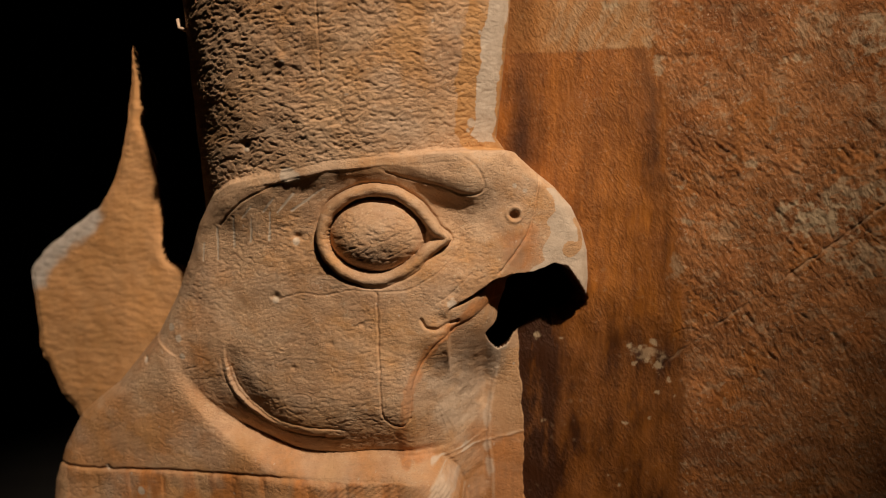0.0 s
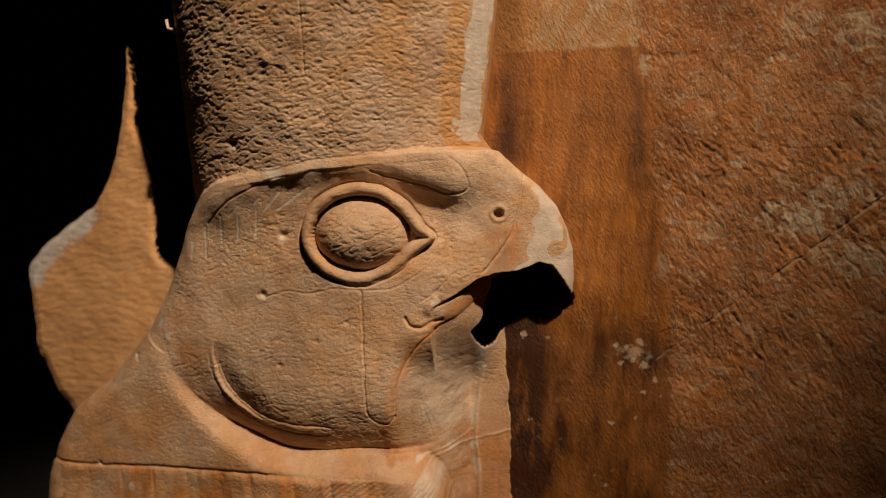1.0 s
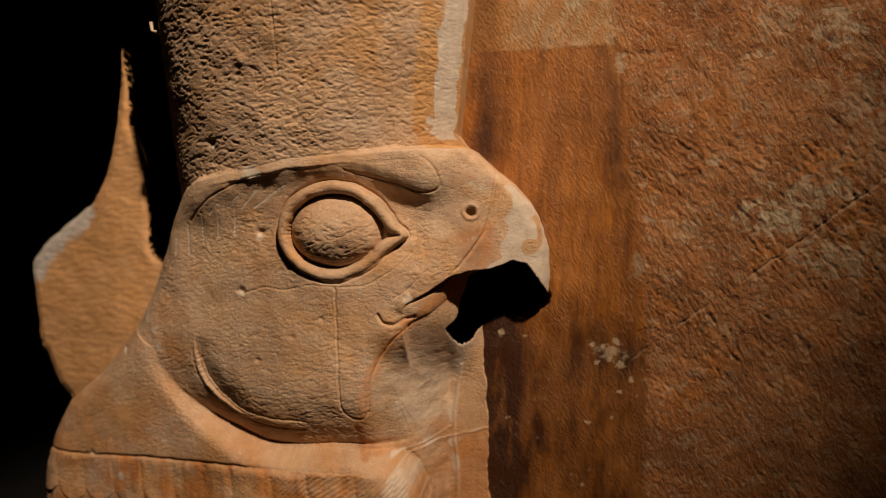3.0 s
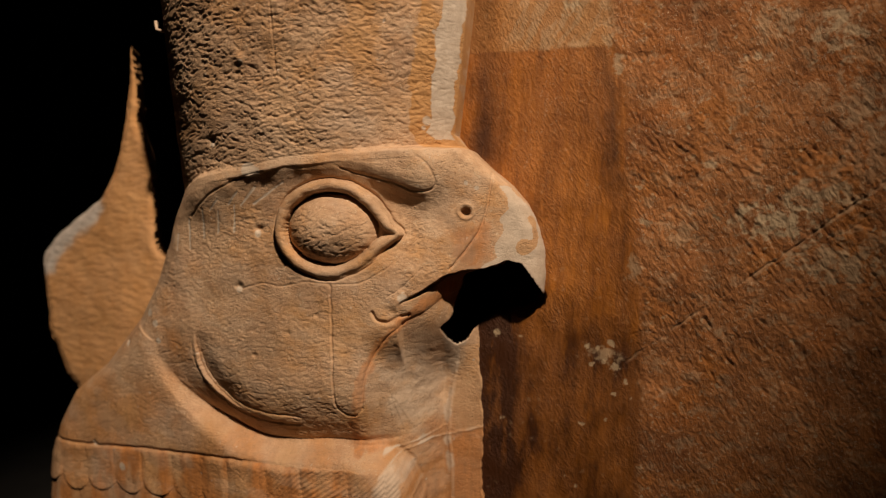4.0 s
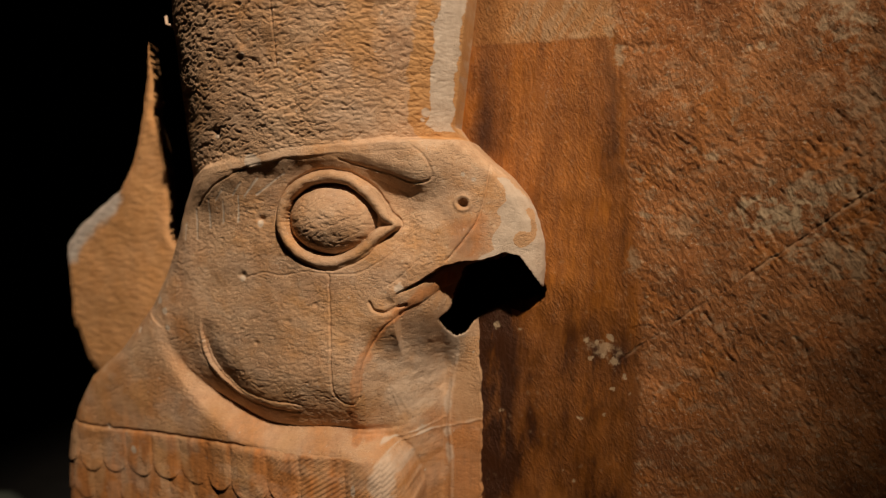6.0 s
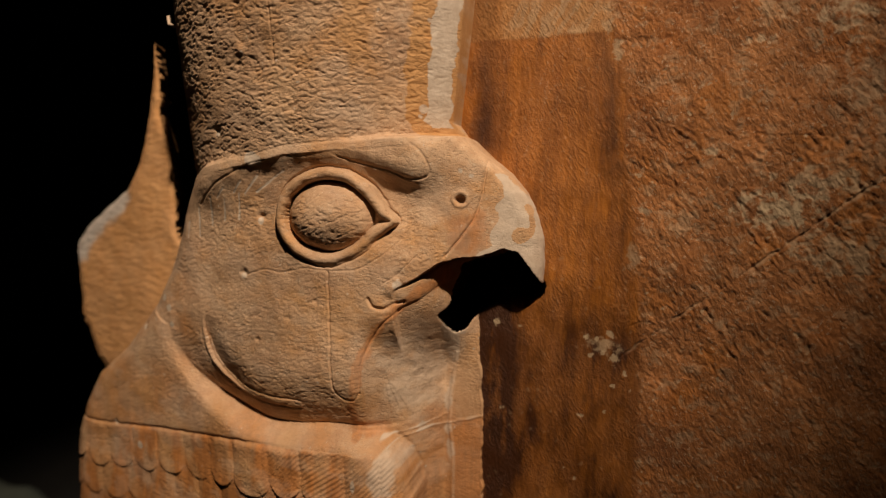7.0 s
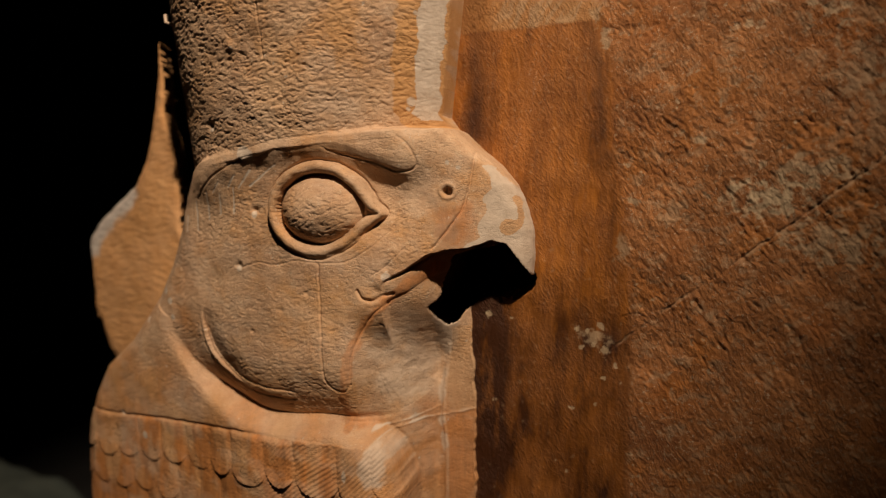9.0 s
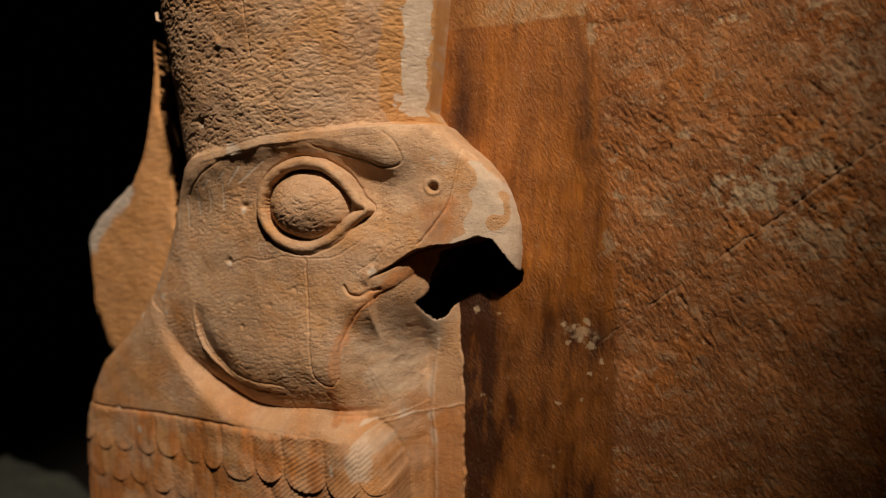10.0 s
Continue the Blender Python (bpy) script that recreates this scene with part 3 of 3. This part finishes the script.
    stain = np.maximum(stain, 0.5 * ramp(np.exp(-((x + 0.03) / 0.035) ** 2 - ((z - 1.262) / 0.010) ** 2) + 0.3 * n1, 0.3, 0.7))
    stain = np.maximum(stain, (0.12 + 0.26 * ramp(n2, -0.3, 0.5)) * (1 - ramp(z, 1.28, 1.34)) * roll)
    ochre = np.maximum(ochre, 0.70 * ramp(layers(x * 9, z * 9, 30, 4), -0.6, 0.4) * (1 - ramp(z, 1.26, 1.36)) * (x < seam))
    stain = np.maximum(stain, 0.55 * ramp(0.3 * n1 + np.exp(-((x - 0.098) / 0.026) ** 2 - ((z - 1.528) / 0.03) ** 2), 0.2, 0.7) * (1 - ramp(grey, 0.2, 0.5)))
    tan = ramp(x - seam, 0.002, 0.006) * (z < 1.385)
    ochre = np.maximum(ochre, 0.35 * tan)
    stain = np.maximum(stain, 0.55 * tan * ramp(1.262 + 0.35 * (x - 0.09) - z, 0, 0.004))
    grey = grey * (1 - 0.6 * tan)
    cheek = np.exp(-((x + 0.09) / 0.075) ** 2 - ((z - 1.40) / 0.05) ** 2) + 0.5 * n2 + 0.2 * n1
    ochre = np.maximum(ochre, 0.72 * ramp(cheek, 0.35, 1.0))
    stain = np.maximum(stain, 0.30 * ramp(cheek + 0.3 * layers(x * 90, z * 140, 32, 3), 0.8, 1.5))
    stain = np.maximum(stain, 0.42 * ramp(layers(x * 7, z * 7, 26, 4), -0.4, 0.5) * ramp(-x, 0.26, 0.34) * (z < 1.5))
    stain = np.maximum(stain, 0.80 * ramp(layers(x * 26, z * 9, 27, 4), -0.6, 0.4) * below * (1 - ramp(x, -0.07, -0.03)))
    grey = np.maximum(grey, 0.50 * ramp(np.exp(-((x - 0.02) / 0.050) ** 2 - ((z - 1.33) / 0.07) ** 2) + 0.35 * n1, 0.3, 0.9) * (x > -0.035) * (1 - tan))
    grey = np.maximum(grey, 0.16 * ramp(layers(x * 16, z * 30, 28, 4), 0.2, 0.6) * (z < bt))
    spots = layers(x * 120, z * 120, 29, 2)
    grey = np.maximum(grey, 0.8 * ramp(spots, 0.80, 0.92) * ramp(n2, 0.0, 0.4))

    # the body goes on down to the plinth and the crown up to its end
    def more(level, row):
        return np.stack([x[row], y[row], np.full(x.shape[1], level)])
    low_rows = [more(l, 0) for l in (0.30, 0.6, 0.85)]
    high_rows = [more(l, -1) for l in (1.99, 2.04)]
    big = [np.concatenate([[r[i] for r in low_rows], a, [r[i] for r in high_rows]]) for i, a in enumerate((x, y, z))]

    def tall(a):
        return np.concatenate([np.repeat(a[:1], 3, 0), a, np.repeat(a[-1:], 2, 0)])
    # a pale flake that still hangs on the crown's broken edge
    bend_pts = [(-0.339, 0.865, 1.8175), (-0.3365, 0.868, 1.819), (-0.334, 0.862, 1.807), (-0.330, 0.862, 1.8065), (-0.305, 0.868, 1.8035), (-0.305, 0.868, 1.8025), (-0.331, 0.864, 1.8025), (-0.336, 0.862, 1.805)]
    v = bend_pts + [(a, b + 0.006, c) for a, b, c in bend_pts]
    q = [(0, 1, 2, 7), (2, 3, 6, 7), (3, 4, 5, 6)]
    q += [tuple(k + 8 for k in reversed(f)) for f in q] + [(i, i + 8, (i + 1) % 8 + 8, (i + 1) % 8) for i in range(8)]
    ob = sheet("falcon_statue", *big, tall(keep), [tall(p * 1.0) for p in (ochre, grey, stain)], STONE, [(v, q)])
    return tagged(ob, "weathered sandstone falcon head with tall crown and feathered collar", "statue")


falcon()

# ---- the slab ----
carved_slab = tagged(new("stone_stela"), "tooled orange-brown sandstone stela broken on one side with a diagonal crack", "stela")


def slab_face():
    step = 0.0013
    x, z = np.meshgrid(np.arange(0.02, 0.80, step), np.arange(1.03, 1.97, step))
    n1, n2 = layers(x * 40, z * 40, 41, 4), layers(x * 12, z * 12, 42, 4)
    wx, wz = x + 0.002 * n1, z + 0.002 * layers(x * 40, z * 40, 43, 4)
    y = PLANE - LEANING * x
    edge = np.interp(z, [1.03, 1.3, 1.439, 1.511, 1.626, 1.711, 1.773, 1.8, 1.97], [0.312, 0.312, 0.310, 0.303, 0.287, 0.284, 0.268, 0.262, 0.262])
    rough = ramp(wx - edge, -0.004, 0.012)
    # chisel strokes, mostly slanting
    a1, b1 = turned(x, z, -72)
    a2, b2 = turned(x, z, -52)
    mix = ramp(layers(x * 5, z * 5, 44, 2), -0.2, 0.3)
    drift = 0.006 * layers(x * 18, z * 18, 39, 2)
    strokes = plates((a1 + drift) * 52, b1 * 165, 45) * mix + plates((a2 + drift) * 60, b2 * 165, 46) * (1 - mix)
    comb = ramp(z + 0.03 * n2, 1.66, 1.70) * (1 - ramp(z, 1.755, 1.775)) + ramp(1.36 - z + 0.04 * n2, 0.0, 0.06)
    fine_face = ramp(wz, 1.768, 1.776)
    strokes = strokes * (1 - 0.45 * np.clip(comb, 0, 1)) * (1 - 0.55 * fine_face) + 0.5 * comb * plates(x * 190, z * 45, 50)
    y = y + rough * (0.0011 * (0.35 - strokes) * (0.7 + 0.5 * ramp(n2, -0.4, 0.5)) + 0.0006 * layers(x * 220, z * 220, 47, 2) + 0.0008 * layers(x * 45, z * 45, 40, 3) - 0.0012 * fine_face) + 0.003 * layers(x * 9, z * 9, 48, 3)
    y = y + (1 - rough) * (0.0022 + 0.0003 * layers(x * 160, z * 30, 49, 3))
    tooled = np.zeros(x.shape)
    chisel(tooled, x, z, 11000, -58, 18, 0.010, 0.0027, 0.0015, 38, rough * (0.7 + 0.4 * ramp(n2, -0.5, 0.4)) * (1 - 0.5 * np.clip(comb + fine_face, 0, 1)))
    y = y + np.minimum(tooled, 0.0016)
    chisel(y, x, z, 500, -85, 5, 0.02, 0.0015, 0.0007, 37, 1 - rough)
    crack = reach(wx, wz, spline([(0.80, 1.80), (0.66, 1.69), (0.562, 1.609), (0.496, 1.552), (0.417, 1.482), (0.356, 1.43), (0.285, 1.366)]))[0]
    y = y + 0.0024 * np.exp(-(crack / 0.0012) ** 2) * (0.4 + 0.6 * ramp(n2, -0.4, 0.3))
    for line in ([(0.305, 1.415), (0.33, 1.424), (0.356, 1.43)], [(0.46, 1.515), (0.51, 1.543), (0.55, 1.57)], [(0.40, 1.665), (0.44, 1.652), (0.50, 1.65)], [(0.49, 1.49), (0.55, 1.497), (0.60, 1.495)]):
        y = y + 0.0008 * np.exp(-(reach(wx, wz, spline(line))[0] / 0.0012) ** 2)
    # the beak's shadow on the slab, sunk in as part of the hole
    hx, hz = wx + 0.0025 * layers(x * 70, z * 70, 53, 3), wz + 0.0025 * layers(x * 70, z * 70, 54, 3)
    dh = reach(hx, hz, SHADOW_HOLE, True)[0]
    y = y + np.where(inside(hx, hz, SHADOW_HOLE), np.minimum(dh * 120, 0.16), 0)

    panel = (1 - rough) * (1 - ramp(wz, 1.780, 1.786))
    above = (1 - rough) * ramp(wz, 1.780, 1.786)
    streaks = layers(x * 32, z * 9, 51, 5, 0.6)
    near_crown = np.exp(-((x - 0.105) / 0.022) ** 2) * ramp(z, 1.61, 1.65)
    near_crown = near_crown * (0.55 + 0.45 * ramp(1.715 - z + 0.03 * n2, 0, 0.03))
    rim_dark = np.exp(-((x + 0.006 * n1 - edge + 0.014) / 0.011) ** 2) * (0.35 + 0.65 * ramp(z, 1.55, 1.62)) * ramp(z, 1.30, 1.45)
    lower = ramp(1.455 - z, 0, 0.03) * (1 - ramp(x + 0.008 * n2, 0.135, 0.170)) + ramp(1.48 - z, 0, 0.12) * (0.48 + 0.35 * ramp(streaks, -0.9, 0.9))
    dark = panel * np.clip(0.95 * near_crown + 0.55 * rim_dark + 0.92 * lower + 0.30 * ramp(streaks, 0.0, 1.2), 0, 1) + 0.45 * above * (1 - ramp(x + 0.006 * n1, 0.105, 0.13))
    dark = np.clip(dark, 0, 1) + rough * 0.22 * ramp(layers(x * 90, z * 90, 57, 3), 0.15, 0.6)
    golden = np.exp(-((x - 0.185 + 0.01 * n2) / 0.055) ** 2) * ramp(z, 1.48, 1.66)
    stain = panel * np.clip(0.90 - 0.34 * golden + 0.24 * streaks + 0.12 * n1, 0.3, 1) + above * 0.35 * ramp(streaks, -0.2, 0.5)
    stain = np.maximum(stain, rough * 0.55 * ramp(n2 + 0.6 * (0.42 - x), 0.0, 0.8))
    ochre = above * 0.8
    grey = 0.0 * x
    for px, pz, r in ((0.285, 1.368, 0.006), (0.262, 1.392, 0.004), (0.27, 1.378, 0.003), (0.255, 1.37, 0.003), (0.247, 1.394, 0.004), (0.285, 1.335, 0.003), (0.298, 1.352, 0.003), (0.275, 1.30, 0.002),
                      (0.243, 1.29, 0.002), (0.26, 1.245, 0.002), (0.278, 1.40, 0.004), (0.136, 1.284, 0.003), (0.225, 1.21, 0.002), (0.24, 1.20, 0.002), (0.305, 1.33, 0.002), (0.13, 1.403, 0.004), (0.16, 1.40, 0.002)):
        grey = np.maximum(grey, 0.8 * ramp(r - np.hypot(wx - px, wz - pz) + 0.004 * layers(x * 130, z * 130, 59, 3), -0.0005, 0.0010))
    fine = layers(x * 75, z * 75, 58, 4, 0.65)
    for px, pz, rx, rz, k in ((0.218, 1.835, 0.016, 0.016, 0.95), (0.46, 1.568, 0.055, 0.032, 0.95), (0.50, 1.60, 0.06, 0.020, 0.75), (0.53, 1.52, 0.07, 0.035, 0.7), (0.51, 1.785, 0.030, 0.035, 0.8), (0.45, 1.80, 0.03, 0.03, 0.55), (0.54, 1.70, 0.04, 0.06, 0.5), (0.43, 1.76, 0.018, 0.008, 0.8),
                              (0.384, 1.633, 0.008, 0.008, 0.8), (0.315, 1.56, 0.012, 0.005, 0.8), (0.36, 1.55, 0.03, 0.03, 0.45), (0.487, 1.423, 0.008, 0.006, 0.8), (0.305, 1.50, 0.012, 0.02, 0.5),
                              (0.262, 1.80, 0.009, 0.04, 0.6), (0.275, 1.76, 0.008, 0.02, 0.7), (0.27, 1.385, 0.03, 0.014, 0.55), (0.40, 1.43, 0.02, 0.01, 0.5), (0.55, 1.65, 0.05, 0.05, 0.35)):
        blob = np.exp(-((x - px) / rx) ** 2 - ((z - pz) / rz) ** 2)
        grey = np.maximum(grey, k * ramp(blob + 0.55 * fine, 0.45, 1.0) * ramp(blob, 0.02, 0.2))
    grey = np.maximum(grey, 0.55 * above * ramp(x, 0.115, 0.15) * (0.35 + 0.65 * ramp(layers((x - 0.4 * z) * 60, z * 22, 60, 5, 0.65), -0.3, 0.5)))
    grey = np.maximum(grey, 0.5 * ramp(0.004 - crack + 0.004 * n1, 0, 0.004) * ramp(n2, -0.3, 0.3))
    grey = np.maximum(grey, rough * 0.34 * ramp(layers(x * 40, z * 48, 56, 5, 0.7), 0.10, 0.8))
    specks = layers(x * 110, z * 110, 55, 2)
    grey = np.maximum(grey, 0.75 * ramp(specks, 0.62, 0.85) * ramp(n2, -0.3, 0.4) * (0.25 + 0.75 * rough))
    x = np.concatenate([x[:1], x[:1], x, x[-1:]])
    y = np.concatenate([y[:1], y[:1], y, y[-1:]])
    z = np.concatenate([np.full((1, z.shape[1]), 0.30), np.full((1, z.shape[1]), 0.7), z, np.full((1, z.shape[1]), 2.05)])

    def tall(a):
        return np.concatenate([a[:1], a[:1], a, a[-1:]])
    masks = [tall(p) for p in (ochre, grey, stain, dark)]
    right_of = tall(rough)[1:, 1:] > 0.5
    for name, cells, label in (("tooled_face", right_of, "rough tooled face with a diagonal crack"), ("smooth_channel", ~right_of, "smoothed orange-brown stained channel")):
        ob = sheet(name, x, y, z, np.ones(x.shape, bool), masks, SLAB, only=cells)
        ob.parent = carved_slab
        tagged(ob, label)


def slab_remnant():
    """The remnant of the slab behind the head, broken on the left, ended on the right where the crown's shadow begins.
    """
    step = 0.0018
    x, z = np.meshgrid(np.arange(-0.76, -0.20, step), np.arange(1.0, 1.86, step))
    # the right edge and its notch trace the crown's shadow, built as shape
    outline = spline([(-0.486, 1.826), (-0.481, 1.795), (-0.477, 1.740), (-0.472, 1.731), (-0.478, 1.715), (-0.474, 1.69), (-0.462, 1.658), (-0.452, 1.615), (-0.447, 1.56), (-0.44, 1.49), (-0.36, 1.47), (-0.24, 1.46), (-0.23, 1.05),
                      (-0.50, 1.03), (-0.585, 1.16), (-0.618, 1.23), (-0.640, 1.253), (-0.660, 1.293), (-0.668, 1.312), (-0.680, 1.325), (-0.683, 1.395), (-0.694, 1.446), (-0.691, 1.474), (-0.645, 1.518), (-0.589, 1.556),
                      (-0.552, 1.581), (-0.531, 1.615), (-0.509, 1.668), (-0.497, 1.733), (-0.488, 1.79)], 5, True)
    n1 = layers(x * 40, z * 40, 61, 4)
    outline = outline + 0.0022 * np.stack([layers(outline[:, 0] * 40, outline[:, 1] * 40, 66, 3), layers(outline[:, 0] * 40, outline[:, 1] * 40, 67, 3)], 1)
    d, _, _ = reach(x, z, outline, True)
    ins = inside(x, z, outline)
    px, pz = pulled(x, z, outline)
    y = PLANE - LEANING * x + 0.006 + 0.0020 * layers(x * 10, z * 14, 63, 3) + 0.0006 * layers(x * 50, z * 130, 64, 3)
    y = y + 0.005 * np.clip(1 - d / 0.014, 0, 1) ** 2
    chamfer = reach(x, z, spline([(-0.585, 1.56), (-0.62, 1.535), (-0.66, 1.50), (-0.692, 1.46)]))[0]
    y = y + 0.006 * np.clip(1 - chamfer / 0.045, 0, 1)
    out = ~ins
    x, z, y = np.where(out, px, x), np.where(out, pz, z), np.where(out & (d > 1.5 * step), y + 0.06, y)
    x = np.where(out & (d > 1.5 * step), x - 0.02, x)
    keep = ins | (d < 3.1 * step)
    back = -0.010 + 0.026 * ramp(-x, 0.5, 0.7)
    x, z, y = x + (x - 0.15) * back / 1.1, z + (z - 1.594) * back / 1.1, y + back
    grey = 0.95 * ramp(0.040 - chamfer + 0.008 * n1, 0, 0.022)
    ochre = 0.6 + 0.35 * ramp(layers(x * 9, z * 9, 65, 4), -0.3, 0.5)
    ob = sheet("broken_remnant", x, y, z, keep, [ochre, grey, ochre * 0.2], REMNANT)
    ob.parent = carved_slab
    return tagged(ob, "broken remnant of the slab, cut to a tall point along the crown's shadow edge, grey along the break")


slab_face()
slab_remnant()
# the slab's thickness behind the faces
core = block((-0.22, 0.0, 0.30), (0.80, 0.14, 2.05), 0.01)
for v in core.verts:
    v.co.y += PLANE - LEANING * v.co.x + 0.09
part("core", core, SLAB, carved_slab)
foot = block((-0.62, 0.0, 0.30), (-0.215, 0.14, 1.30), 0.01)
for v in foot.verts:
    v.co.y += PLANE - LEANING * v.co.x + 0.09
part("lower_core", foot, SLAB, carved_slab)

# ---- supports ----
tagged(part("plinth", block((-0.85, 0.6, 0.0), (0.95, 1.6, 0.30), 0.01), PLINTH), "low dark plinth under the carved slab", "plinth")

# ---- a block in the dark behind ----
lump = bmesh.new()
bmesh.ops.create_grid(lump, x_segments=40, y_segments=40, size=0.5)
for v in lump.verts:
    u, w = v.co.x, v.co.y
    height = 0.30 - 0.50 * u + 0.05 * noise.noise((u * 5, w * 5, 1)) + 0.02 * noise.noise((u * 16, w * 16, 2))
    if abs(u) > 0.499 or abs(w) > 0.499:
        height = 0.0
    v.co = Vector((-1.52 + u * 1.0 + w * 0.25, 1.75 + w * 0.8 + u * 0.3, height))
for f in lump.faces:
    f.smooth = True
tagged(part("rough_stone_block", lump, BASE), "dim grey-green rough stone block on the dark floor", "stone block")
